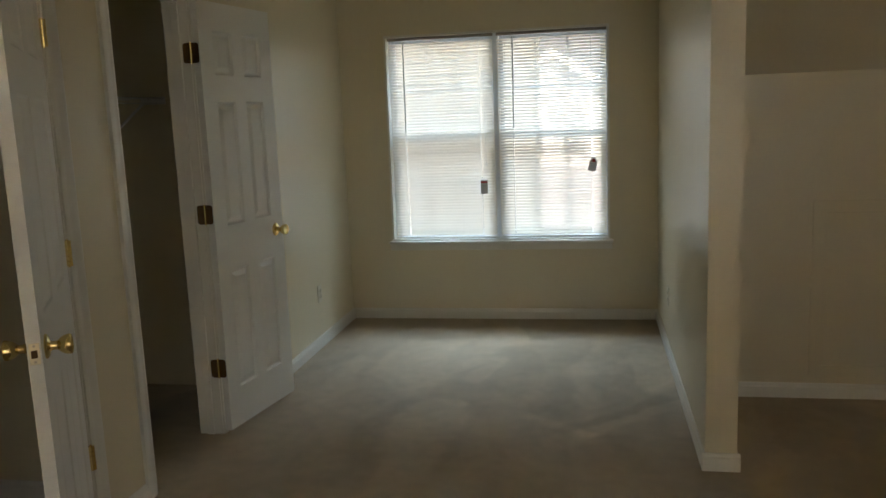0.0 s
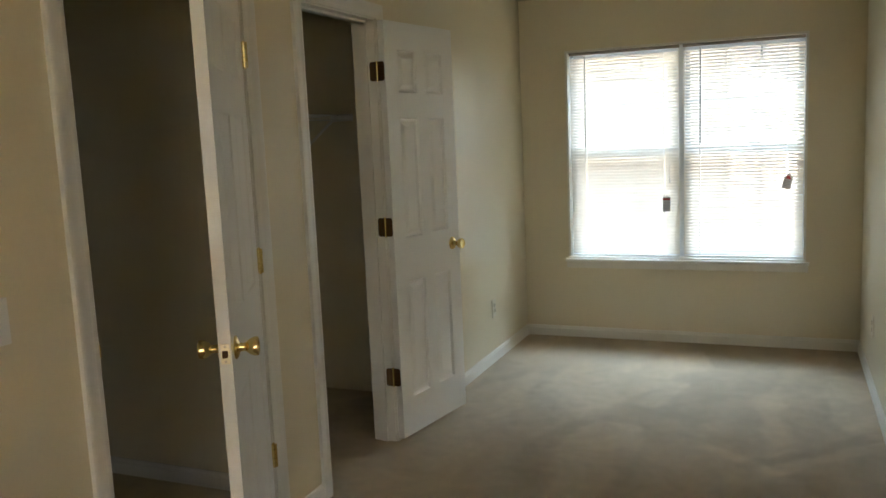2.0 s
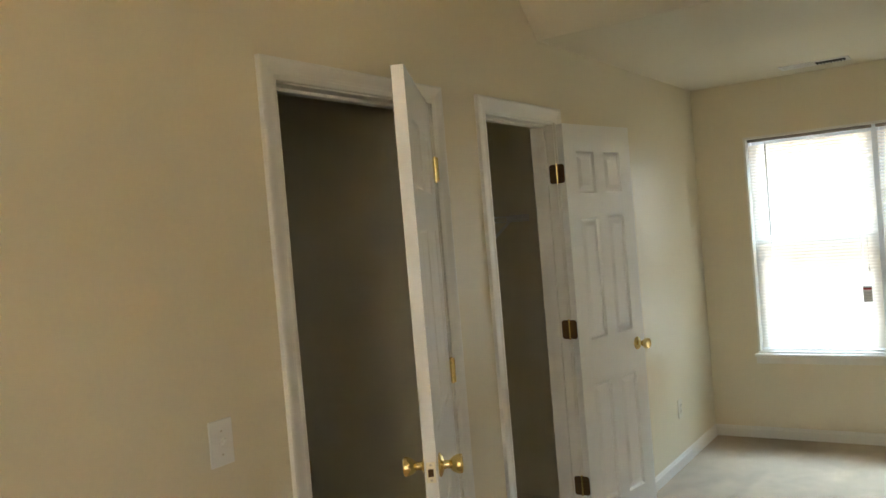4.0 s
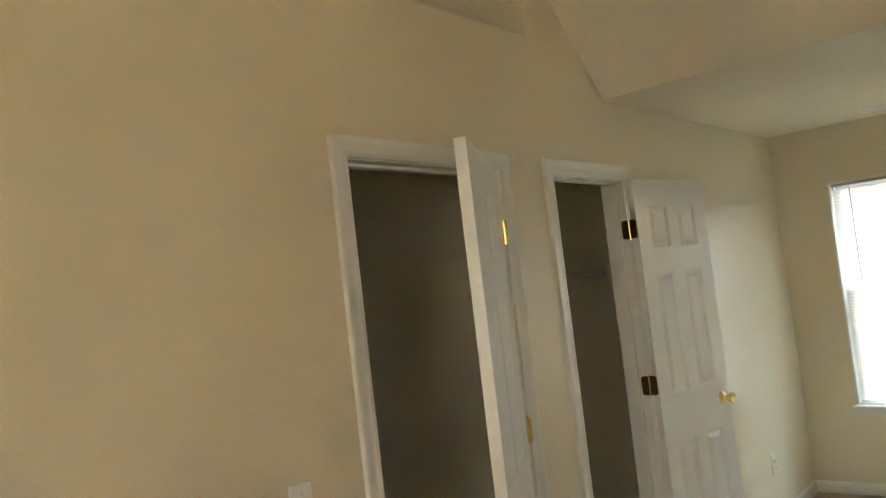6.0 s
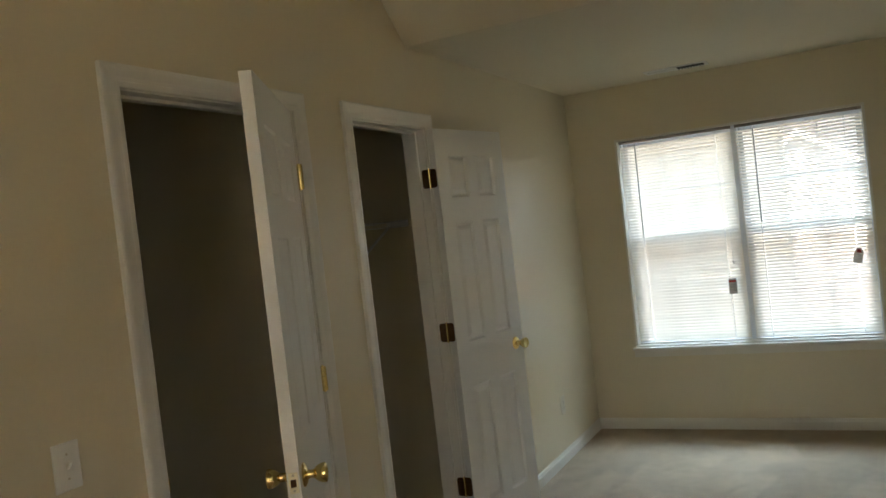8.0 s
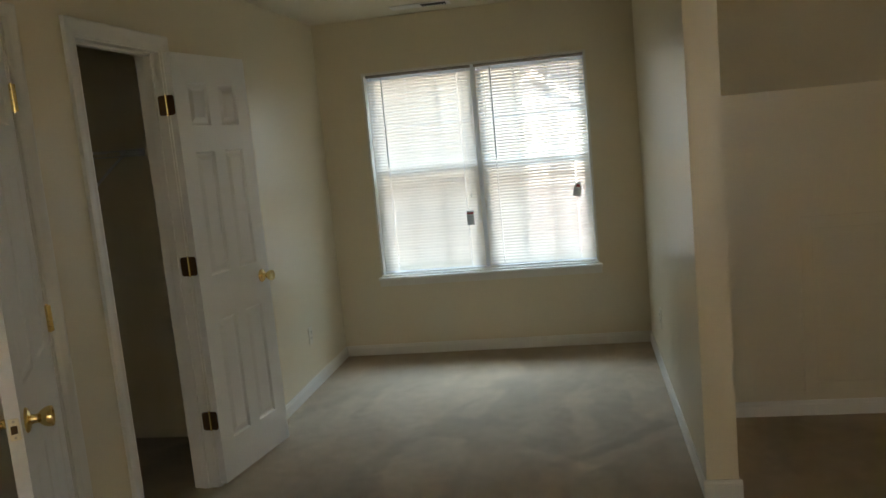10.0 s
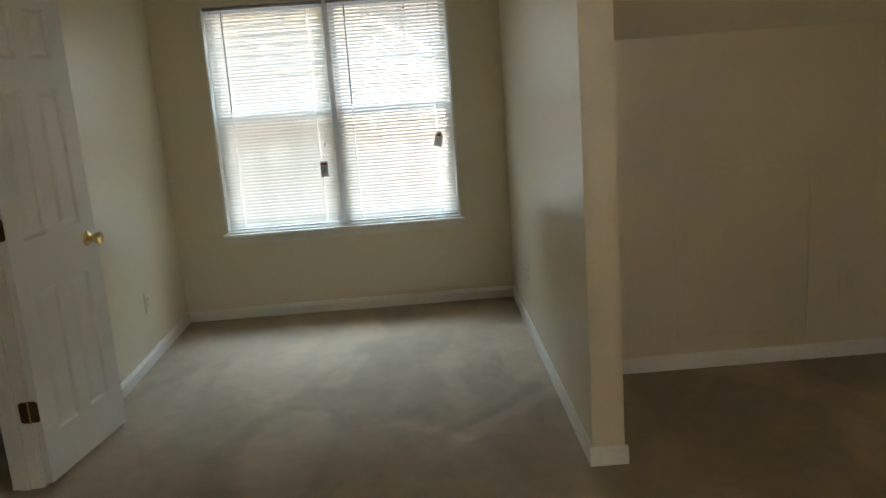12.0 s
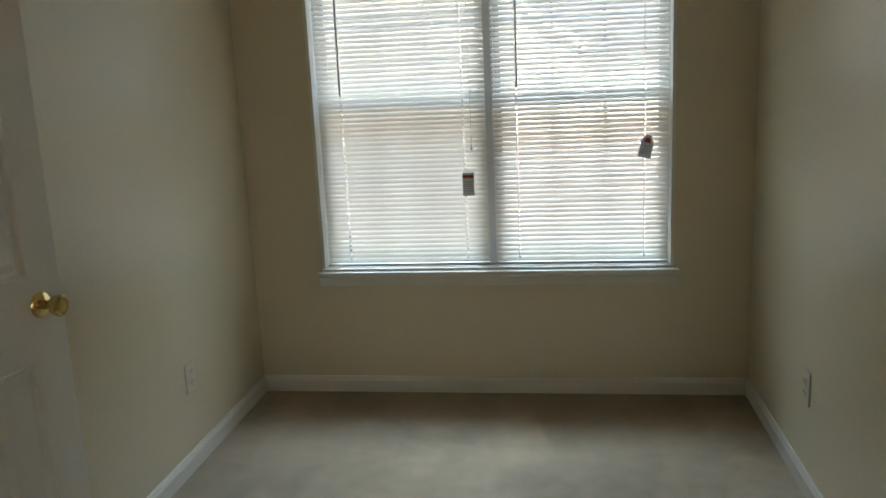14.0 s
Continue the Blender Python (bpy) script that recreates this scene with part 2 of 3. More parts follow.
def prism(points, axis, a, b):
    """A flat outline pushed along an axis from a to b. Points are the two other coordinates, in the order of x, y, z."""
    bm = bmesh.new()

    def put(p, c):
        q = list(p)
        q.insert("xyz".index(axis), c)
        return bm.verts.new(q)

    one, two = [put(p, a) for p in points], [put(p, b) for p in points]
    bm.faces.new(one)
    bm.faces.new(list(reversed(two)))
    for k in range(len(points)):
        j = (k + 1) % len(points)
        bm.faces.new((one[k], two[k], two[j], one[j]))
    bmesh.ops.recalc_face_normals(bm, faces=list(bm.faces))
    return bm


def wall_cells(us, vs, a, b, axis, open_cells):
    """A wall a..b thick across an axis, cut into cells by us (along) and vs (up), with some cells left open."""
    bm = bmesh.new()
    grid = {}

    def vert(u, v, w):
        key = (round(u, 5), round(v, 5), round(w, 5))
        if key not in grid:
            grid[key] = bm.verts.new((w, u, v) if axis == "x" else (u, w, v))
        return grid[key]

    solid = {(i, j) for i in range(len(us) - 1) for j in range(len(vs) - 1)
             if not any(o[0] < (us[i] + us[i + 1]) / 2 < o[1] and o[2] < (vs[j] + vs[j + 1]) / 2 < o[3] for o in open_cells)}
    for i, j in solid:
        u0, u1, v0, v1 = us[i], us[i + 1], vs[j], vs[j + 1]
        for w in (a, b):
            bm.faces.new([vert(u0, v0, w), vert(u1, v0, w), vert(u1, v1, w), vert(u0, v1, w)])
        for (di, dj), (p, q) in {(-1, 0): ((u0, v0), (u0, v1)), (1, 0): ((u1, v0), (u1, v1)), (0, -1): ((u0, v0), (u1, v0)), (0, 1): ((u0, v1), (u1, v1))}.items():
            if (i + di, j + dj) not in solid:
                bm.faces.new([vert(*p, a), vert(*q, a), vert(*q, b), vert(*p, b)])
    bmesh.ops.recalc_face_normals(bm, faces=list(bm.faces))
    return bm


def lathe(profile, steps=28):
    """A turned shape about z from (radius, height) pairs."""
    bm = bmesh.new()
    rings = []
    for r, z in profile:
        if r < 1e-6:
            rings.append([bm.verts.new((0, 0, z))])
        else:
            rings.append([bm.verts.new((r * math.cos(2 * math.pi * k / steps), r * math.sin(2 * math.pi * k / steps), z)) for k in range(steps)])
    for one, two in zip(rings, rings[1:]):
        for k in range(steps):
            j = (k + 1) % steps
            f = [one[k % len(one)], one[j % len(one)], two[j % len(two)], two[k % len(two)]]
            f = list(dict.fromkeys(f))
            if len(f) > 2:
                bm.faces.new(f)
    bmesh.ops.recalc_face_normals(bm, faces=list(bm.faces))
    return bm


def rod(a, b, r, steps=8):
    """A round bar from a to b."""
    a, b = Vector(a), Vector(b)
    bm = lathe([(0, 0), (r, 0), (r, (b - a).length), (0, (b - a).length)], steps)
    bm.transform(Matrix.Translation(a) @ (b - a).to_track_quat("Z", "Y").to_matrix().to_4x4())
    return bm


def merged(*parts):
    """Several bmeshes as one."""
    out = bmesh.new()
    for p in parts:
        m = bpy.data.meshes.new("tmp")
        p.to_mesh(m)
        p.free()
        out.from_mesh(m)
        bpy.data.meshes.remove(m)
    return out


def mesh_of(name, bm, material, smooth=False):
    me = bpy.data.meshes.new(name)
    bmesh.ops.recalc_face_normals(bm, faces=list(bm.faces))
    bm.to_mesh(me)
    bm.free()
    me.materials.append(material)
    if smooth:
        me.shade_smooth()
        me.set_sharp_from_angle(angle=radians(35))
    return me


def part(name, bm, material, parent, label="", smooth=False):
    """One mesh under a thing or a part."""
    ob = new(name, bm if isinstance(bm, bpy.types.Mesh) else mesh_of(name, bm, material, smooth))
    ob.parent = parent
    return tagged(ob, label)


def structure(name, bm, material, label, category, smooth=False):
    return tagged(new(name, mesh_of(name, bm, material, smooth)), label, category, kind="structure")


def thing(name, m, label, category, group="", kind=""):
    ob = new(name)
    ob.empty_display_size = 0.05
    ob.matrix_world = m
    return tagged(ob, label, category, group, kind)


# ---- the plan ----
XL, XR, XE = -1.90, 0.316, 2.105          # closet wall, dormer's right wall, far right wall
PT = 0.125                              # partition's thickness
YW, YK, YS, YP = 6.60, 5.05, -2.60, 4.140   # window wall, knee wall, wall behind, partition's end
ZC, ZK, ZT = 2.412, 1.615, 3.60           # dormer ceiling, knee wall's top, high ceiling
YD = YK - (ZC - ZK)                     # where the slope meets the dormer ceiling
YT = YK - (ZT - ZK)                     # where the slope meets the high ceiling
O1 = (2.545, 3.315)                     # first closet's opening along the wall
O2 = (3.715, 4.338)                     # second closet's opening
ZO = 2.035
WT = 0.115                              # stud walls
WIN = (-1.574, -0.009, 0.578, 2.042)    # window opening
NICHE = (1.60, 3.64, 2.61, 3.30)
CB, C1, C2 = -2.85, (2.30, 3.62), (3.70, 5.03)   # closets: back of the second, first and second along the wall
CB1 = -3.22                             # back of the first closet
SWIN = (0.25, 1.80, 0.7, 2.45)         # unseen window added in the wall behind, to let light in
EWIN = (-1.6, -0.05, 0.7, 2.45)         # unseen window added in the right wall, to light the closet side

structure("floor", boxes((-3.4, XE + 0.2, YS - 0.2, YW + 0.2, -0.2, 0.0)), CARPET, "beige cut-pile carpet with faint vacuum marks", "carpet")
structure("wall_west", wall_cells(sorted([YS - 0.2, NICHE[0], O1[0] - 0.018, O1[1] + 0.018, NICHE[1], O2[0] - 0.018, O2[1] + 0.018, YW + 0.16]),
                                  [0, ZO + 0.018, NICHE[2], NICHE[3], ZT + 0.1], XL - WT, XL, "x",
                                  [(O1[0] - 0.018, O1[1] + 0.018, 0, ZO + 0.018), (O2[0] - 0.018, O2[1] + 0.018, 0, ZO + 0.018), NICHE]),
          WALL, "beige painted closet wall with two door openings and a high recess", "wall")
structure("wall_north", wall_cells([XL, WIN[0], WIN[1], XR + PT], [0, WIN[2], WIN[3], ZC + 0.12], YW, YW + 0.16, "y", [WIN]),
          WALL, "beige painted wall under and around the window", "wall")
structure("wall_dormer", prism([(YP, 0), (YP, ZC + YD - YP), (YD, ZC), (YW, ZC), (YW, 0)], "x", XR, XR + PT), WALL,
          "beige eggshell wall beside the window bay", "wall")
structure("wall_knee", boxes((XR + PT, XE, YK, YK + WT, 0, ZK + 0.05)), WALL, "low beige knee wall under the sloped ceiling", "wall")
structure("wall_east", wall_cells([YS - 0.2, EWIN[0], EWIN[1], YK + WT], [0, EWIN[2], EWIN[3], ZT + 0.1], XE, XE + 0.16, "x", [EWIN]), WALL,
          "plain beige side wall with an added window", "wall")
structure("wall_south", wall_cells([XL, SWIN[0], SWIN[1], XE], [0, SWIN[2], SWIN[3], ZT + 0.1], YS - 0.16, YS, "y", [SWIN]), WALL,
          "plain beige wall with an added window", "wall")
structure("ceiling_dormer", boxes((XL, XR, YD, YW, ZC, ZC + 0.12)), CEIL, "cream flat ceiling over the window bay", "ceiling")
S = 0.12
structure("ceiling_slope_right", prism([(YK, ZK), (YT, ZT), (YT, ZT + S * 1.5), (YK + WT, ZK + S * 0.7), (YK + WT, ZK)], "x", XR + PT, XE), CEIL,
          "cream sloped ceiling above the knee wall", "ceiling")
structure("ceiling_slope", prism([(YP, ZC + YD - YP), (YT, ZT), (YT, ZT + S * 1.5), (YP, ZC + YD - YP + S * 1.5)], "x", XL, XR + PT), CEIL, "cream sloped ceiling", "ceiling")
structure("ceiling_slope_bay", prism([(YD, ZC), (YP, ZC + YD - YP), (YP, ZC + YD - YP + S * 1.5), (YD, ZC + S * 1.5)], "x", XL, XR), CEIL, "cream sloped ceiling at the bay", "ceiling")
structure("ceiling_high", boxes((XL, XE, YS, YT, ZT, ZT + 0.12)), CEIL, "cream high ceiling", "ceiling")
# recess over the closets
structure("wall_recess", merged(boxes((XL - 0.75, XL - 0.65, NICHE[0] - 0.1, NICHE[1] + 0.1, NICHE[2] - 0.1, NICHE[3] + 0.1)),
                                boxes((XL - 0.65, XL - WT, NICHE[0] - 0.1, NICHE[0], NICHE[2] - 0.1, NICHE[3] + 0.1)),
                                boxes((XL - 0.65, XL - WT, NICHE[1], NICHE[1] + 0.1, NICHE[2] - 0.1, NICHE[3] + 0.1)),
                                boxes((XL - 0.65, XL - WT, NICHE[0], NICHE[1], NICHE[2] - 0.1, NICHE[2])),
                                boxes((XL - 0.65, XL - WT, NICHE[0], NICHE[1], NICHE[3], NICHE[3] + 0.1))), WALL, "beige recess above the closets", "wall")
# closets
structure("wall_closet_back_1", boxes((CB1 - 0.1, CB1, C1[0] - 0.1, C2[0], 0, ZC)), WALL, "beige back wall of the deep closet", "wall")
structure("wall_closet_back_2", boxes((CB - 0.1, CB, C2[0], C2[1] + 0.1, 0, ZC)), WALL, "beige back wall of the closet with a shelf", "wall")
for k, (a, b, back) in enumerate(((C1[0] - 0.1, C1[0], CB1), (C1[1], C2[0], CB1), (C2[1], C2[1] + 0.1, CB))):
    structure("wall_closet_side_%d" % (k + 1), boxes((back, XL - WT, a, b, 0, ZC)), WALL, "beige closet side wall", "wall")
structure("ceiling_closet", boxes((CB1 - 0.1, XL - WT, C1[0] - 0.1, C2[1] + 0.1, ZC, ZC + 0.08)), CEIL, "closet ceiling", "ceiling")


# ---- trim ----
BB_H, BB_T = 0.076, 0.013
BB_SECTION = [(0, 0), (BB_T, 0), (BB_T, BB_H * 0.72), (BB_T * 0.72, BB_H * 0.80), (BB_T * 0.62, BB_H * 0.90), (BB_T * 0.35, BB_H), (0, BB_H)]


def baseboard(p, q, name="baseboard"):
    """A moulded board along the foot of a wall from p to q, its back to the right of that way."""
    p, q = Vector((*p, 0)), Vector((*q, 0))
    way = (q - p).normalized()
    bm = prism([(a, b) for a, b in BB_SECTION], "x", 0, (q - p).length)
    bm.transform(Matrix.Translation(p) @ Matrix.Rotation(math.atan2(way.y, way.x), 4, "Z"))
    return structure(name, bm, TRIM, "white moulded wooden baseboard", "baseboard")


CW = 0.066          # casing width
RV = 0.006          # reveal
for p, q in (((XL + 0, O1[0] - RV - CW), (XL, YS)), ((XL, O2[0] - RV - CW), (XL, O1[1] + RV + CW)), ((XL, YW - BB_T), (XL, O2[1] + RV + CW)),
             ((XR, YW), (XL, YW)), ((XR, YP), (XR, YW - BB_T)), ((XR + PT + BB_T, YP), (XR - BB_T, YP)), ((XR + PT, YK - BB_T), (XR + PT, YP)),
             ((XE, YK), (XR + PT, YK)), ((XE, YS), (XE, YK - BB_T)), ((XL, YS), (XE - BB_T, YS)),
             ((XL - WT, C1[1]), (CB1, C1[1])), ((CB1, C1[1] - BB_T), (CB1, C1[0]))):
    baseboard(p, q)

CASING = [(0, 0), (0, 0.0095), (0.004, 0.0115), (0.016, 0.0125), (0.020, 0.0112), (0.030, 0.0118), (0.042, 0.0145), (0.052, 0.0168), (0.060, 0.0175), (CW, 0.0155), (CW, 0)]


def casing(opening, name):
    """Moulded casing mitred round three sides of a closet opening, on the room's face of the wall."""
    y0, y1, z1 = opening[0] - RV, opening[1] + RV, ZO + RV
    top = z1 + CW
    for nm, ends in (("side", (y0, -1)), ("side", (y1, 1))):
        y, s = ends
        bm = bmesh.new()
        lo = [bm.verts.new((XL + t, y + s * w, 0.0)) for w, t in CASING]
        hi = [bm.verts.new((XL + t, y + s * w, z1 + w)) for w, t in CASING]
        bm.faces.new(lo), bm.faces.new(hi)
        for k in range(len(CASING)):
            j = (k + 1) % len(CASING)
            bm.faces.new((lo[k], lo[j], hi[j], hi[k]))
        structure(name, bm, TRIM, "white moulded door casing", "trim")
    bm = bmesh.new()
    lo = [bm.verts.new((XL + t, y0 - w, z1 + w)) for w, t in CASING]
    hi = [bm.verts.new((XL + t, y1 + w, z1 + w)) for w, t in CASING]
    bm.faces.new(lo), bm.faces.new(hi)
    for k in range(len(CASING)):
        j = (k + 1) % len(CASING)
        bm.faces.new((lo[k], lo[j], hi[j], hi[k]))
    structure(name, bm, TRIM, "white moulded door head casing", "trim")


def jamb(opening, name):
    """The lining of a doorway, with its stop."""
    y0, y1 = opening
    a, b = XL - WT - 0.002, XL + 0.002
    structure(name, boxes((a, b, y0 - 0.018, y0, 0, ZO), (a, b, y1, y1 + 0.018, 0, ZO), (a, b, y0 - 0.018, y1 + 0.018, ZO, ZO + 0.018), bevel=0.0012, seg=1), TRIM,
              "white wooden door jamb", "trim")
    c, d = XL - 0.075, XL - 0.040
    structure(name + "_stop", boxes((c, d, y0, y0 + 0.011, 0, ZO - 0.011), (c, d, y1 - 0.011, y1, 0, ZO - 0.011), (c, d, y0, y1, ZO - 0.011, ZO), bevel=0.002), TRIM,
              "white wooden door stop", "trim")


for o, nm in ((O1, "trim_closet_1"), (O2, "trim_closet_2")):
    casing(o, nm)
    jamb(o, nm + "_jamb")
structure("trim_strike_plate", boxes((XL - 0.034, XL - 0.006, O1[0], O1[0] + 0.0025, 0.905, 0.962), (XL - 0.006, XL + 0.006, O1[0] + 0.0, O1[0] + 0.0035, 0.915, 0.952), bevel=0.0008, seg=1), BRASS,
          "brass strike plate on the jamb", "trim")


# ---- doors ----
PANEL_ROWS = ((0.19, 0.77), (0.985, 1.565), (1.685, 1.885))


def door_leaf(w, h, t, stile, mullion):
    """A moulded six-panel leaf from y=0 (hinge edge) to y=-w, its room face at x=0: the frame, and the sunk panels' spans."""
    pw = (w - 2 * stile - mullion) / 2
    cols = ((stile, stile + pw), (stile + pw + mullion, stile + 2 * pw + mullion))
    spans = [(c, r) for r in PANEL_ROWS for c in cols]
    us = sorted({0, w, *[v for c in cols for v in c]})
    vs = sorted({0, h, *[v for r in PANEL_ROWS for v in r]})
    bm = wall_cells(us, vs, -t, 0.0, "x", [(*c, *r) for c, r in spans])
    bm.transform(Matrix.Diagonal((1, -1, 1, 1)))
    outer = [e for e in bm.edges if all(any(abs(v.co.y - y) < 1e-4 for y in (0, -w)) for v in e.verts) or all(v.co.z > h - 1e-4 for v in e.verts)]
    bmesh.ops.bevel(bm, geom=outer, offset=0.0015, segments=2, affect="EDGES", profile=0.5)
    return bm, spans


def panel_mesh(pw, ph, t, relief):
    """A raised panel seen from both faces: ovolo edge, sunk flat, sloped field."""
    bm = bmesh.new()
    steps = ((0, 0), (0.004, 0.0045), (0.008, 0.0110), (0.017, 0.0120), (0.020, 0.0112), (0.036, 0.0040), (0.039, 0.0030))
    for side in (0, 1):
        rings = []
        for inset, deep in steps:
            deep *= relief
            x = -deep if side == 0 else -t + deep
            rings.append([bm.verts.new((x, -u, v)) for u, v in ((inset, inset), (pw - inset, inset), (pw - inset, ph - inset), (inset, ph - inset))])
        for one, two in zip(rings, rings[1:]):
            for k in range(4):
                j = (k + 1) % 4
                bm.faces.new((one[k], one[j], two[j], two[k]) if side == 0 else (two[k], two[j], one[j], one[k]))
        bm.faces.new(rings[-1] if side == 0 else list(reversed(rings[-1])))
    me = bpy.data.meshes.new("panel")
    bm.to_mesh(me)
    bm.free()
    me.materials.append(DOOR)
    return me


def knob_mesh():
    """A tulip knob on its round rose, along +z from the door's face."""
    return lathe([(0, 0), (0.033, 0), (0.0335, 0.002), (0.031, 0.006), (0.024, 0.010), (0.0135, 0.013), (0.0115, 0.020), (0.0125, 0.029), (0.017, 0.034),
                  (0.0225, 0.041), (0.0262, 0.050), (0.0275, 0.058), (0.0268, 0.063), (0.0235, 0.0655), (0.0205, 0.0650), (0.0190, 0.0625), (0.010, 0.0618), (0, 0.0618)], 32)


def hinge_leaf(h, w):
    """A flat hinge leaf with round corners in the plane of y and z, and countersunk screws."""
    bm = bmesh.new()
    r, n, ring = 0.013, 6, []
    for cy, cz, a0 in ((w - r, h - r, 0), (0.0 + 0.001, h, 90), (0.001, 0, 180), (w - r, r, 270)):
        if a0 in (90, 180):
            ring.append((cy, cz))
            continue
        for k in range(n + 1):
            a = radians(a0 + 90 * k / n)
            ring.append((cy + r * math.cos(a), cz + r * math.sin(a)))
    lo = [bm.verts.new((0, y, z)) for y, z in ring]
    hi = [bm.verts.new((0.0022, y, z)) for y, z in ring]
    bm.faces.new(lo), bm.faces.new(hi)
    for k in range(len(ring)):
        j = (k + 1) % len(ring)
        bm.faces.new((lo[k], lo[j], hi[j], hi[k]))
    return bm


HZ = (0.285, 1.025, 1.757)      # hinge feet
HH = 0.089


GAP = 0.009       # between leaf and hinge jamb


def door(name, opening, leaf_w, angle, stile, mullion, relief, label):
    """A six-panel closet door hung on the far jamb, swung into the room by an angle."""
    lh, t = ZO - 0.022, 0.035
    pin = Vector((XL + 0.006, opening[1] + 0.001, 0.0))
    top = thing(name, Matrix.Translation(pin) @ pose(0, 0, 0.019, 0, 0, angle), label, "door", kind="structure")
    bm, spans = door_leaf(leaf_w, lh, t, stile, mullion)
    bm.transform(Matrix.Translation((-0.006, -GAP, 0)))
    leaf = part("door_leaf", bm, DOOR, top)
    made = {}
    for c, r in spans:
        key = (round(c[1] - c[0], 4), round(r[1] - r[0], 4))
        if key not in made:
            made[key] = panel_mesh(*key, t, relief)
        ob = part("panel", made[key], DOOR, leaf)
        ob.location = (-0.006, -GAP - c[0], r[0])
    ky, kz = -GAP - (leaf_w - 0.070), 0.925 - 0.019
    for s, x in ((1, -0.006), (-1, -0.006 - t)):
        kb = knob_mesh()
        kb.transform(Matrix.Translation((x, ky, kz)) @ Matrix.Rotation(radians(90 * s), 4, "Y"))
        part("door_knob", kb, BRASS, top, "polished brass tulip knob", smooth=True)
    lp = boxes((-0.006 - t / 2 - 0.0125, -0.006 - t / 2 + 0.0125, -GAP - leaf_w - 0.0012, -GAP - leaf_w + 0.001, kz - 0.028, kz + 0.028), bevel=0.0008, seg=1)
    plate = part("latch_plate", lp, PALE_BRASS, top, "pale satin brass latch plate")
    tongue = prism([(-0.006 - t / 2 - 0.007, -GAP - leaf_w), (-0.006 - t / 2 + 0.007, -GAP - leaf_w), (-0.006 - t / 2 + 0.007, -GAP - leaf_w - 0.003), (-0.006 - t / 2 - 0.007, -GAP - leaf_w - 0.010)],
                   "z", kz - 0.010, kz + 0.010)
    part("latch", tongue, HINGE, plate, "dark brass latch tongue")
    for dz in (-0.021, 0.021):
        part("screw", rod((-0.006 - t / 2, -GAP - leaf_w - 0.0018, kz + dz), (-0.006 - t / 2, -GAP - leaf_w, kz + dz), 0.0036), STEEL, plate)
    for z in HZ:
        z -= 0.019
        knuckle = part("hinge", merged(*[rod((0.001, 0, z + k * HH / 5 + 0.0006), (0.001, 0, z + (k + 1) * HH / 5 - 0.0006), 0.0050 if angle > 90 else 0.0122, 12) for k in range(5)],
                                       rod((0.001, 0, z - 0.004), (0.001, 0, z + HH + 0.004), 0.0040, 10)), BRASS, top, "brass butt hinge", smooth=True)
        lf = hinge_leaf(HH, 0.036)                    # on the leaf's edge, facing the jamb when shut
        lf.transform(Matrix.Translation((-0.002, -0.0046, z)) @ Matrix.Rotation(radians(90), 4, "Z"))
        part("hinge_leaf", lf, HINGE, knuckle, "dark brass hinge leaf")
        for sx, sz in ((-0.012, 0.018), (-0.012, 0.070), (-0.026, 0.030), (-0.026, 0.058)):
            part("screw", rod((sx, -0.003, z + sz), (sx, -0.0022, z + sz), 0.0038, 8), HINGE, knuckle)
    # jamb leaves stay with the doorway
    for z in HZ:
        lf = hinge_leaf(HH, 0.036)
        lf.transform(Matrix.Translation((XL + 0.004, opening[1] + 0.0002, z)) @ Matrix.Rotation(radians(90), 4, "Z"))
        lf.transform(Matrix.Translation((0, -0.0022, 0)))
        structure("trim_hinge_leaf", lf, HINGE, "dark brass hinge leaf let into the jamb", "hinge")
    return top


A1, A2 = 29.5, 170.5
door("door_1", O1, 0.762, A1, 0.110, 0.100, 0.4, "white six-panel closet door standing ajar, brass knobs")
door("door_2", O2, 0.592, A2, 0.100, 0.085, 1.0, "white six-panel closet door swung open against the wall")


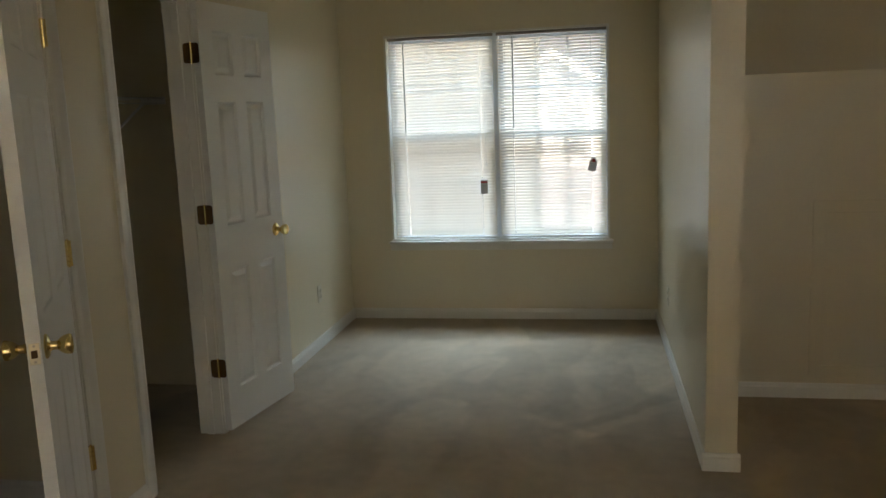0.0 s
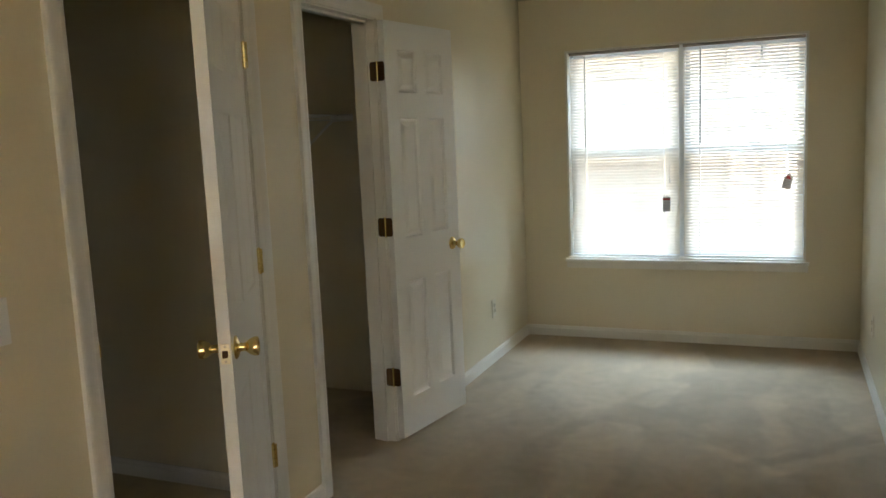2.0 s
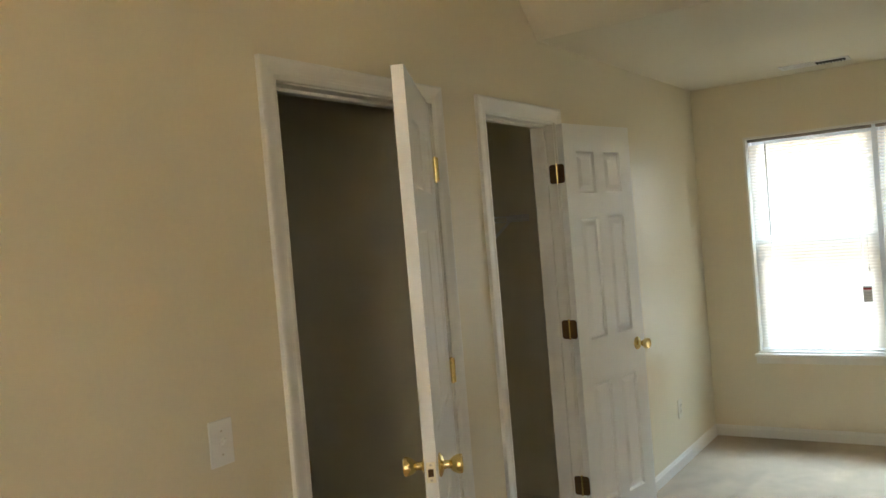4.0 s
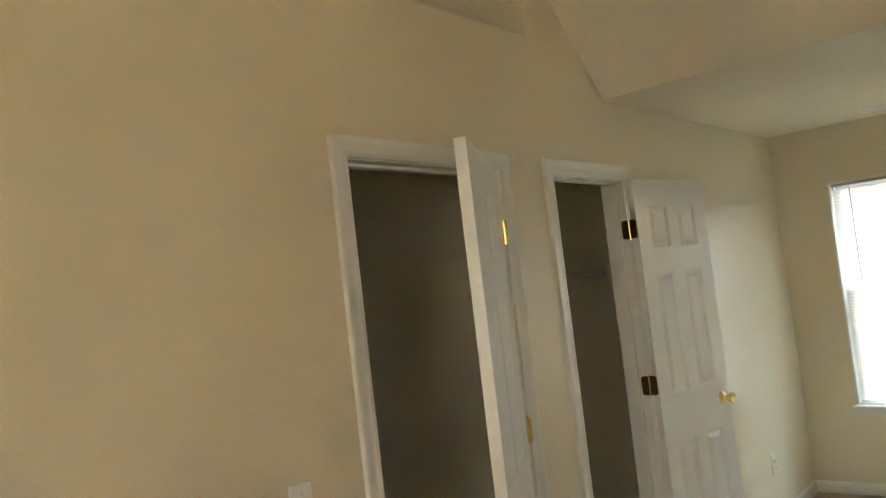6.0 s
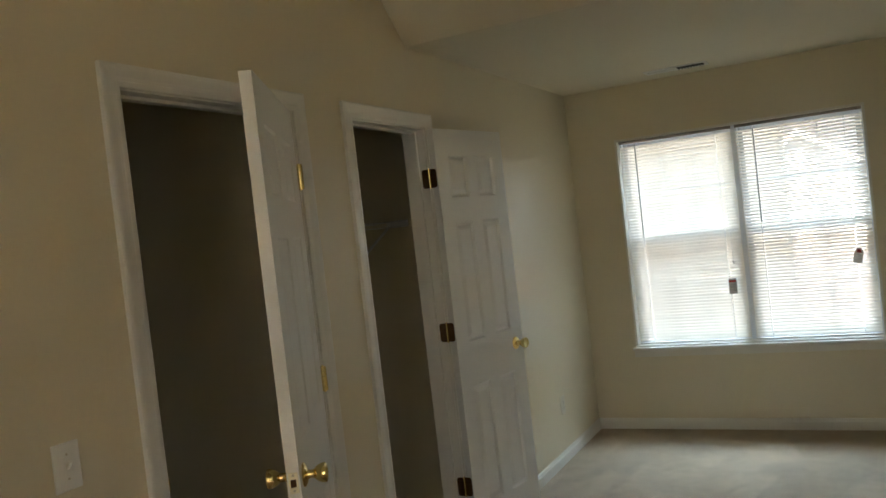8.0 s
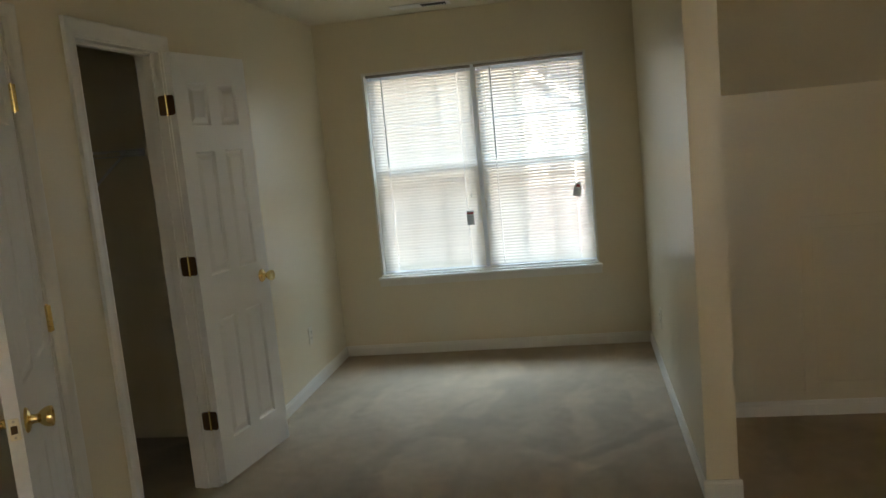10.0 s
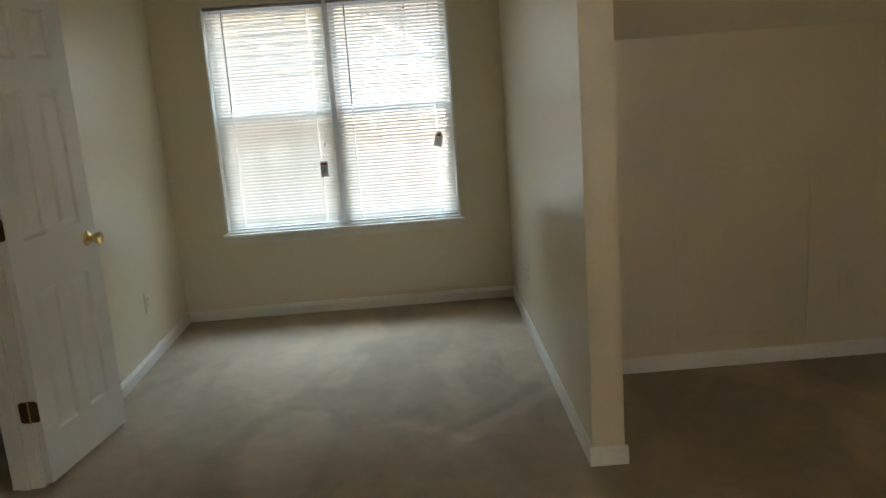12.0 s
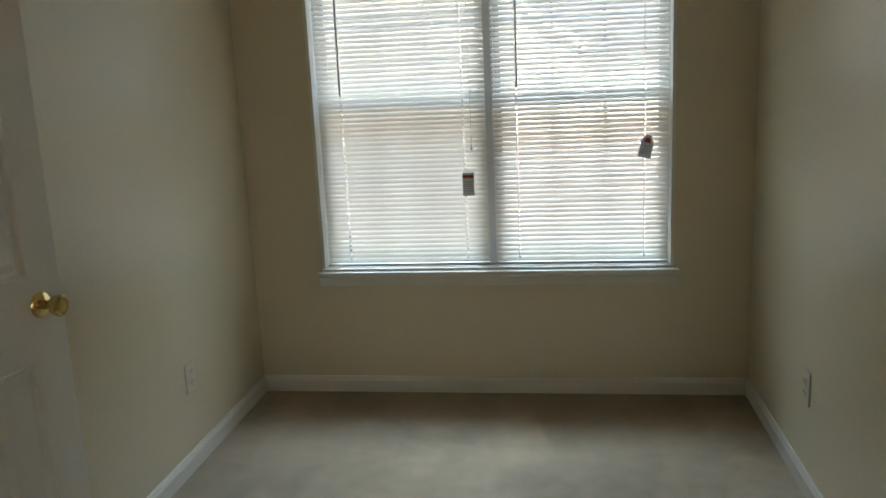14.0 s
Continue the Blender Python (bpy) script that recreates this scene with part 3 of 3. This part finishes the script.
# ---- window ----
def window(name, span, y_in, sign, blind_grid=True, label="", m=None):
    """A twin double-hung vinyl window. sign: +1 when outdoors lies towards +y."""
    x0, x1, z0, z1 = span
    top = thing(name, m or Matrix.Translation((x0, y_in, z0)), label, "window", kind="structure")
    w, h = x1 - x0, z1 - z0
    f0, f1 = 0.085, 0.155                 # frame's depth from the room's face

    def bx(*s, bevel=0.0):
        bm = boxes(*s, bevel=bevel)
        bm.transform(Matrix.Diagonal((1, sign, 1, 1)))
        return bm

    lin, FR, MU = 0.014, 0.014, 0.024
    part("window_lining", bx((0, lin, 0.001, f1, lin, h), (w - lin, w, 0.001, f1, lin, h), (0, w, 0.001, f1, h - lin, h), (0, w, 0.02, f1, 0, lin)), TRIM, top, "white lined window reveal")
    part("window_frame", bx((lin, lin + FR, f0, f1, lin, h - lin), (w - lin - FR, w - lin, f0, f1, lin, h - lin), (lin, w - lin, f0 + 0.002, f1, h - lin - FR, h - lin),
                            (lin, w - lin, f0 + 0.002, f1, lin, lin + FR), bevel=0.002), VINYL, top)
    part("mullion", bx((w / 2 - MU, w / 2 + MU, f0 - 0.012, f1, lin, h - lin), bevel=0.003), VINYL, top, "white mullion between the two units")
    sill = bx((-0.020, w + 0.020, -0.030, 0.0, -0.022, 0.0), (0.002, w - 0.002, -0.002, f0, -0.018, 0.012), bevel=0.004)
    part("window_sill", sill, TRIM, top, "white wooden window stool")
    part("apron", bx((-0.014, w + 0.014, -0.014, -0.0005, -0.068, -0.022), bevel=0.003), APRON, top, "off-white apron under the stool")
    mid = 0.735                            # meeting rail over the stool
    for a, b in ((lin + FR, w / 2 - MU), (w / 2 + MU, w - lin - FR)):
        for lo, hi, d0, st in ((lin + FR, mid + 0.024, 0.090, 0.030), (mid - 0.024, h - lin - FR, 0.122, 0.028)):
            d1 = d0 + 0.028
            sash = part("sash", bx((a, a + st, d0, d1, lo, hi), (b - st, b, d0, d1, lo, hi), (a + st, b - st, d0, d1, lo, lo + (0.048 if lo > 0.3 else st)), (a + st, b - st, d0, d1, hi - (0.048 if hi < 1.0 else st), hi), bevel=0.002), VINYL, top)
            pane = part("pane", bx((a + st - 0.003, b - st + 0.003, d0 + 0.012, d0 + 0.016, lo + st - 0.003, hi - st + 0.003)), GLASS, sash, "clear window glass")
            pane.visible_shadow = False
            if blind_grid:
                iw, ih = b - a - 2 * st, hi - lo - 2 * st
                for k in (1, 2):
                    u = a + st + iw * k / 3
                    part("muntin", bx((u - 0.008, u + 0.008, d0 + 0.0162, d0 + 0.024, lo + st, hi - st)), VINYL, sash)
                part("muntin", bx((a + st, b - st, d0 + 0.0164, d0 + 0.0236, lo + st + ih / 2 - 0.006, lo + st + ih / 2 + 0.006)), VINYL, sash)
    return top


window("window_1", WIN, YW, 1, label="white twin double-hung window with divided sashes")
window("window_added_rear", SWIN, YS, -1, blind_grid=False, label="white twin double-hung window, unseen, added in the rear wall for light")
window("window_added_side", EWIN, XE, 1, blind_grid=False, label="white twin double-hung window, unseen, added in the side wall for light", m=pose(XE, EWIN[1], EWIN[2], 0, 0, -90))


# ---- blinds ----
PITCH, SLAT_W = 0.0212, 0.025
TILT_SLAT = 47.0


def slat_mesh(w, holes):
    """A crowned slat with slots for the cords."""
    bm = bmesh.new()
    cuts = sorted([0, w] + [v for h in holes for v in (h - 0.004, h + 0.004)])
    ys = (-0.0125, -0.0075, -0.0025, 0.0025, 0.0075, 0.0125)
    crown = lambda y: 0.0016 * (1 - (y / 0.0125) ** 2)
    verts = {}

    def vert(x, y):
        if (x, y) not in verts:
            verts[(x, y)] = bm.verts.new((x, y, crown(y)))
        return verts[(x, y)]

    for a, b in zip(cuts, cuts[1:]):
        hole = any(a < h < b for h in holes) and b - a < 0.01
        for c, d in zip(ys, ys[1:]):
            if hole and c >= -0.003 and d <= 0.0076:
                continue
            bm.faces.new((vert(a, c), vert(b, c), vert(b, d), vert(a, d)))
    me = bpy.data.meshes.new("slat")
    bm.to_mesh(me)
    bm.free()
    me.materials.append(SLAT)
    me.shade_smooth()
    return me


def blind(x0, x1, label, tilt, cord):
    """A mini blind let down over one unit: headrail, slats on ladders, bottom rail, wand and, if any, a cord."""
    z1 = WIN[3] - 0.014
    w = x1 - x0
    y = YW + 0.054
    top = thing("window_blind", Matrix.Translation((x0, y, WIN[2] + 0.012)), label, "blind", group="window blinds")
    h = z1 - WIN[2] - 0.012
    part("headrail", boxes((0, w, -0.0135, 0.0135, h - 0.020, h - 0.001), bevel=0.002), HEADRAIL_SHADE, top, "steel headrail with backlit shade in its taupe colour")
    holes = (0.105, w - 0.105)
    me = slat_mesh(w - 0.006, holes)
    n = int((h - 0.026 - 0.030) / PITCH)
    rng = random.Random(int(abs(x0) * 1000))
    for k in range(n):
        ob = part("slat", me, SLAT, top)
        ob.matrix_local = pose(0.003 + rng.uniform(-0.0008, 0.0008), 0, 0.030 + k * PITCH, tilt + rng.uniform(-0.8, 0.8), rng.uniform(-0.04, 0.04), 0)
    part("bottom_rail", boxes((0.002, w - 0.002, -0.012, 0.012, 0.003, 0.013), bevel=0.003), PLASTIC, top)
    for u in holes:
        part("ladder_cord", merged(rod((u, -0.0128, 0.01), (u, -0.0128, h - 0.02), 0.0006, 5), rod((u, 0.0128, 0.01), (u, 0.0128, h - 0.02), 0.0006, 5), rod((u, 0.0035, 0.01), (u, 0.0035, h - 0.02), 0.0008, 5)), CORD, top)
    part("tilt_wand", merged(rod((0.115 - 0.0, -0.022, h - 0.035), (0.112, -0.024, h - 0.66), 0.0042, 6), rod((0.115, -0.010, h - 0.018), (0.115, -0.022, h - 0.036), 0.0016, 6)), ACRYLIC, top, "smoky plastic tilt wand")
    if cord:
        part("lift_cord", rod((w - 0.072, -0.020, h - 0.02), (w - 0.066, -0.022, h - 0.89), 0.0011, 5), CORD, top)
        tas = lathe([(0, 0), (0.0065, 0.002), (0.006, 0.012), (0.0035, 0.026), (0.0015, 0.030), (0, 0.030)], 10)
        tas.transform(Matrix.Translation((w - 0.066, -0.022, h - 0.92)))
        part("tassel", tas, PLASTIC, top)
    return top


XM = (WIN[0] + WIN[1]) / 2
blind(WIN[0] + 0.018, XM - 0.012, "cream mini blind lowered, slats nearly closed", TILT_SLAT + 6, True)
blind(XM + 0.012, WIN[1] - 0.018, "cream mini blind lowered, slats half open", TILT_SLAT - 2, False)


def tag(name, m, outline, label, band, bars):
    """A printed card hung on a blind."""
    top = thing(name, m, label, "tag")
    part("card", prism(outline, "y", -0.0006, 0.0006), CARD, top)
    part("print_band", prism(band, "y", -0.0014, -0.0007), RED, top, "red printed band")
    for b in bars:
        part("print_bar", boxes((b[0], b[1], -0.0013, -0.0007, b[2], b[3])), INK, top)
    part("string", rod((0.0, 0, max(p[1] for p in outline) - 0.008), (0.0, 0.004, max(p[1] for p in outline) + 0.03), 0.0008, 5), CORD, top)
    return top


tag("warning_tag", pose(-0.890, YW + 0.036, 0.907, 0, 0, 0), [(-0.026, 0), (0.026, 0), (0.026, 0.104), (-0.026, 0.104)], "white warning card with red band hanging on the blind",
    [(-0.024, 0.080), (0.024, 0.080), (0.024, 0.093), (-0.024, 0.093)],
    [(-0.021, 0.021, 0.060, 0.065), (-0.021, 0.015, 0.050, 0.055), (-0.021, 0.021, 0.040, 0.045), (-0.021, 0.018, 0.030, 0.035), (-0.021, 0.021, 0.020, 0.025), (-0.021, 0.006, 0.010, 0.015)])
tag("hang_tag", pose(-0.134, YW + 0.038, 1.052, 0, 12, 0), [(-0.027, 0), (0.027, 0), (0.027, 0.070), (0.010, 0.098), (-0.010, 0.098), (-0.027, 0.070)], "white hang tag with red mark swinging on the blind",
    [(-0.016, 0.066), (0.016, 0.066), (0.008, 0.086), (-0.008, 0.086)],
    [(-0.020, 0.020, 0.048, 0.053), (-0.020, 0.014, 0.038, 0.042), (-0.020, 0.020, 0.028, 0.032), (-0.020, 0.010, 0.018, 0.022)])


# ---- switch and outlets ----
def plate_box(w, h):
    bm = boxes((-w / 2, w / 2, -0.006, 0.0, -h / 2, h / 2), bevel=0.0025)
    return bm


def socket_outlet(m, label, material):
    top = thing("wall_outlet", m, label, "outlet", group="wall outlets")
    part("cover_plate", plate_box(0.072, 0.116), material, top)
    for z in (-0.0195, 0.0195):
        face = lathe([(0, -0.0015), (0.0168, -0.0015), (0.0172, 0.0), (0.0172, 0.002)], 20)
        face.transform(Matrix.Translation((0, -0.0065, z)) @ Matrix.Rotation(radians(90), 4, "X") @ Matrix.Diagonal((1, 0.82, 1, 1)))
        r = part("receptacle", face, material, top)
        for x in (-0.0064, 0.0064):
            part("slot", boxes((x - 0.0012, x + 0.0012, -0.0090, -0.0075, z - 0.001, z + 0.008)), SLOT, r)
        part("slot", rod((0, -0.0090, z - 0.008), (0, -0.0075, z - 0.008), 0.0025), SLOT, r)
    part("screw", rod((0, -0.0072, 0), (0, -0.0055, 0), 0.003), STEEL, top)
    return top


IVORY = surface("ivory_plate", (0.66, 0.605, 0.485), 0.35, spread=0.02)
IVORY_WALL = surface("painted_plate", (0.645, 0.565, 0.40), 0.4, spread=0.02)
socket_outlet(pose(XL + 0.0005, 5.845, 0.355, 0, 0, 90), "ivory duplex outlet low on the closet wall", IVORY)
socket_outlet(pose(XR - 0.0005, 5.775, 0.361, 0, 0, -90), "ivory duplex outlet low on the bay wall", IVORY)
socket_outlet(pose(1.778, YK - 0.0005, 0.381, 0, 0, 0), "beige duplex outlet on the knee wall", IVORY_WALL)

sw = thing("light_switch", pose(XL + 0.0005, 2.235, 1.085, 0, 0, 90), "white toggle light switch beside the closet door", "switch")
part("cover_plate", plate_box(0.076, 0.118), PLASTIC, sw)
tog = prism([(-0.0055, -0.009), (-0.0055, 0.009), (-0.018, 0.014), (-0.020, 0.009)], "x", -0.0045, 0.0045)
part("toggle", tog, PLASTIC, sw)
part("toggle_slot", boxes((-0.0055, 0.0055, -0.0066, -0.0055, -0.0125, 0.0125)), PLASTIC, sw)
for z in (-0.030, 0.030):
    part("screw", rod((0, -0.0072, z), (0, -0.0055, z), 0.0032), STEEL, sw)

# ---- ceiling register ----
vx, vy = -1.050, 6.285
vent = thing("air_vent", pose(vx, vy, ZC - 0.0005), "white steel ceiling register with half its louvres open", "vent")
VW, VD = 0.195, 0.072
part("vent_frame", merged(boxes((-VW, VW, -VD, -VD + 0.020, -0.006, 0), (-VW, VW, VD - 0.020, VD, -0.006, 0), (-VW, -VW + 0.022, -VD + 0.020, VD - 0.020, -0.006, 0), (VW - 0.022, VW, -VD + 0.020, VD - 0.020, -0.006, 0),
                                (-0.006, 0.006, -VD + 0.02, VD - 0.02, -0.006, 0), bevel=0.001, seg=1)), VENT, vent)
# flat dark sheet stands for the shade inside the register's open half
part("duct", boxes((0.006, VW - 0.022, -VD + 0.020, VD - 0.020, -0.0012, -0.0002)), DUCT_SHADE, vent, "dark sheet standing for the shade behind the open louvres")
part("damper", boxes((-VW + 0.022, -0.006, -VD + 0.020, VD - 0.020, -0.003, -0.0012)), VENT, vent)
for side, (a, b) in enumerate(((-VW + 0.022, -0.006), (0.006, VW - 0.022))):
    for k in range(9):
        x = a + (b - a) * (k + 0.5) / 9
        sl = boxes((-0.0007, 0.0007, -VD + 0.020, VD - 0.020, -0.004, 0.004))
        sl.transform(Matrix.Translation((x, 0, -0.0052)) @ Matrix.Rotation(radians(62 if side == 0 else 18), 4, "Y"))
        # louvres on the open side are coloured dark to match that shade
        part("louvre", sl, VENT if side == 0 else DUCT_SHADE, vent)

# ---- access hatch in the knee wall ----
hatch = thing("access_hatch", pose(0.930, YK, 0.115), "beige painted access hatch flush in the knee wall", "hatch")
HW, HHT, FB = 0.710, 0.885, 0.055
part("hatch_frame", boxes((0, FB, -0.007, 0, 0, HHT), (HW - FB, HW, -0.007, 0, 0, HHT), (FB, HW - FB, -0.007, 0, 0, FB), (FB, HW - FB, -0.007, 0, HHT - FB, HHT), bevel=0.0015), WALL, hatch)
part("hatch_panel", boxes((FB + 0.004, HW - FB - 0.004, -0.0025, 0, FB + 0.004, HHT - FB - 0.004), bevel=0.001, seg=1), WALL, hatch)

# ---- closet shelf ----
SZ, SX0, SX1 = 1.63, CB + 0.004, CB + 0.43
shelf = thing("wire_shelf", pose(0, 0, SZ), "white wire closet shelf on a diagonal brace", "shelf")
for x in (SX0, (SX0 + SX1) / 2, SX1):
    part("rail", rod((x, C2[0] + 0.005, 0), (x, C2[1] - 0.005, 0), 0.0032), WIRE, shelf)
part("rail", rod((SX1, C2[0] + 0.005, -0.028), (SX1, C2[1] - 0.005, -0.028), 0.0032), WIRE, shelf)
wire = mesh_of("wire", merged(rod((SX0, 0, 0.003), (SX1, 0, 0.003), 0.0014, 6), rod((SX1, 0, 0.003), (SX1, 0, -0.028), 0.0014, 6)), WIRE)
for k in range(50):
    ob = part("wire", wire, WIRE, shelf)
    ob.location = (0, C2[0] + 0.02 + k * 0.0262, 0)
part("brace", rod((SX1 - 0.01, C2[1] - 0.16, -0.004), (CB + 0.008, C2[1] - 0.16, -0.34), 0.008), WIRE, shelf)
part("end_bracket", boxes((SX1 - 0.14, SX1 + 0.004, C2[1] - 0.010, C2[1] - 0.001, -0.030, 0.010), bevel=0.002), WIRE, shelf)

# ---- outdoors ----
GZ = -3.1
structure("ground", boxes((-400, 400, -400, 600, GZ - 0.5, GZ)), LAWN, "mown lawn between the houses", "ground")

structure("pavement", boxes((-18, 14, 8.5, 30.5, GZ - 0.1, GZ + 0.02)), CONCRETE, "pale concrete drive between the houses", "pavement")


def gable_house(name, m, w, d, eave, rise, material, base, label, front_gable=None):
    """A house with its long side to us: brick below, lap siding above, shingled roof, windows, and a gabled front bay."""
    top = thing(name, m, label, "house")
    part("lower_wall", boxes((-w / 2, w / 2, 0, d, 0, base)), BRICK, top, "pink brick lower wall")
    n = int((eave - base) / 0.16)
    laps = [(-w / 2 - 0.01, w / 2 + 0.01, -0.012, d, base + k * 0.16, base + k * 0.16 + 0.15) for k in range(n)] + [(-w / 2, w / 2, 0, d, base, eave)]
    part("upper_wall", boxes(*laps), material, top)
    part("roof", prism([(-0.5, eave), (d / 2, eave + rise), (d + 0.5, eave), (d + 0.5, eave - 0.15), (d / 2, eave + rise - 0.2), (-0.5, eave - 0.15)], "x", -w / 2 - 0.4, w / 2 + 0.4), SHINGLE, top, "grey shingle roof")
    if front_gable:
        gx, gw, gd, ge, gr = front_gable
        part("lower_wall", boxes((gx - gw / 2, gx + gw / 2, -gd, 0, 0, base)), BRICK, top, "pink brick lower wall")
        bay = [(gx - gw / 2, base), (gx + gw / 2, base), (gx + gw / 2, ge), (gx, ge + gr), (gx - gw / 2, ge)]
        part("gable", prism(bay, "y", -gd, 1.0), material, top)
        part("roof", prism([(gx - gw / 2 - 0.3, ge - 0.25), (gx, ge + gr + 0.05), (gx + gw / 2 + 0.3, ge - 0.25), (gx + gw / 2 + 0.3, ge - 0.05), (gx, ge + gr + 0.25), (gx - gw / 2 - 0.3, ge - 0.05)], "y", -gd - 0.3, d / 2), SHINGLE, top, "grey shingle roof")
        part("bargeboard", prism([(gx - gw / 2 - 0.3, ge - 0.30), (gx, ge + gr), (gx + gw / 2 + 0.3, ge - 0.30), (gx + gw / 2 + 0.3, ge - 0.02), (gx, ge + gr + 0.28), (gx - gw / 2 - 0.3, ge - 0.02)], "y", -gd - 0.36, -gd - 0.30), SIDING, top, "white bargeboard")
        for x in (gx - gw * 0.22, gx + gw * 0.22):
            wnd = part("window", boxes((x - 0.45, x + 0.45, -gd - 0.05, -gd, base + 0.5, base + 1.9), bevel=0.01), SIDING, top, "white framed window")
            part("pane", boxes((x - 0.38, x + 0.38, -gd - 0.06, -gd - 0.045, base + 0.57, base + 1.83)), HOUSE_GLASS, wnd)
    for x in (-w * 0.36, -w * 0.12, w * 0.12, w * 0.36):
        for z in (0.9, base + 0.6):
            if front_gable and abs(x - front_gable[0]) < front_gable[1] / 2 + 0.5:
                continue
            wnd = part("window", boxes((x - 0.5, x + 0.5, -0.06, 0, z, z + 1.4), bevel=0.01), SIDING, top, "white framed window")
            part("pane", boxes((x - 0.43, x + 0.43, -0.07, -0.05, z + 0.07, z + 1.33)), HOUSE_GLASS, wnd)
    return top


gable_house("neighbour_house", pose(2.2, 32.5, GZ), 14, 9, 5.2, 3.2, SIDING, 2.5, "white sided two-storey house with a front gable", (-3.7, 3.4, 1.6, 5.4, 1.05))
gable_house("cream_house", pose(-8.1, 15, GZ), 13, 10, 8.6, 3.6, CREAM_SIDING, 0.6, "cream sided two-storey house")


def tree(m, h, label, seed):
    rng = random.Random(seed)
    top = thing("tree", m, label, "tree", group="garden trees")
    trunk = lathe([(0.24, 0), (0.17, 0.5), (0.13, h * 0.4), (0.07, h * 0.75), (0.02, h)], 10)
    limbs = [rod((0, 0, h * f), (math.cos(a) * h * 0.22, math.sin(a) * h * 0.22, h * (f + 0.2)), 0.035, 6) for f, a in ((0.35, 0.3), (0.42, 2.4), (0.5, 4.2), (0.55, 1.3), (0.62, 5.4), (0.68, 3.3))]
    part("trunk", merged(trunk, *limbs), BARK, top)
    verts, faces = [], []
    clumps = [(Vector((rng.gauss(0, 0.17), rng.gauss(0, 0.17), rng.uniform(0.38, 1.0))) * h, rng.uniform(0.07, 0.15) * h) for _ in range(34)]
    for c, r in clumps:
        for _ in range(90):
            p = c + Vector((rng.gauss(0, 1), rng.gauss(0, 1), rng.gauss(0, 0.8))) * r * 0.6
            q = Euler((rng.uniform(0, 6.3), rng.uniform(0, 6.3), rng.uniform(0, 6.3))).to_matrix()
            s = rng.uniform(0.07, 0.14)
            k = len(verts)
            verts += [p + q @ Vector(v) for v in ((-s, 0, 0), (0, -s * 0.5, 0), (s, 0, 0), (0, s * 0.5, 0.02))]
            faces.append((k, k + 1, k + 2, k + 3))
    me = bpy.data.meshes.new("crown")
    me.from_pydata([tuple(v) for v in verts], [], faces)
    me.materials.append(LEAF)
    part("crown", me, LEAF, top)
    return top


tree(pose(7.0, 48, GZ), 15.0, "tall green tree behind the white house", 3)
tree(pose(-1.0, 46, GZ), 14.0, "tall green tree between the houses", 5)
tree(pose(3.2, 45, GZ), 16.5, "broad green tree behind the white house", 7)
tree(pose(10.5, 46, GZ), 15.5, "green tree beyond the white house roof", 11)
tree(pose(5.2, 52, GZ), 18.0, "tall green tree rising over the white roof", 13)
tree(pose(-4.0, 50, GZ), 17.0, "tall green tree beyond the cream house", 17)
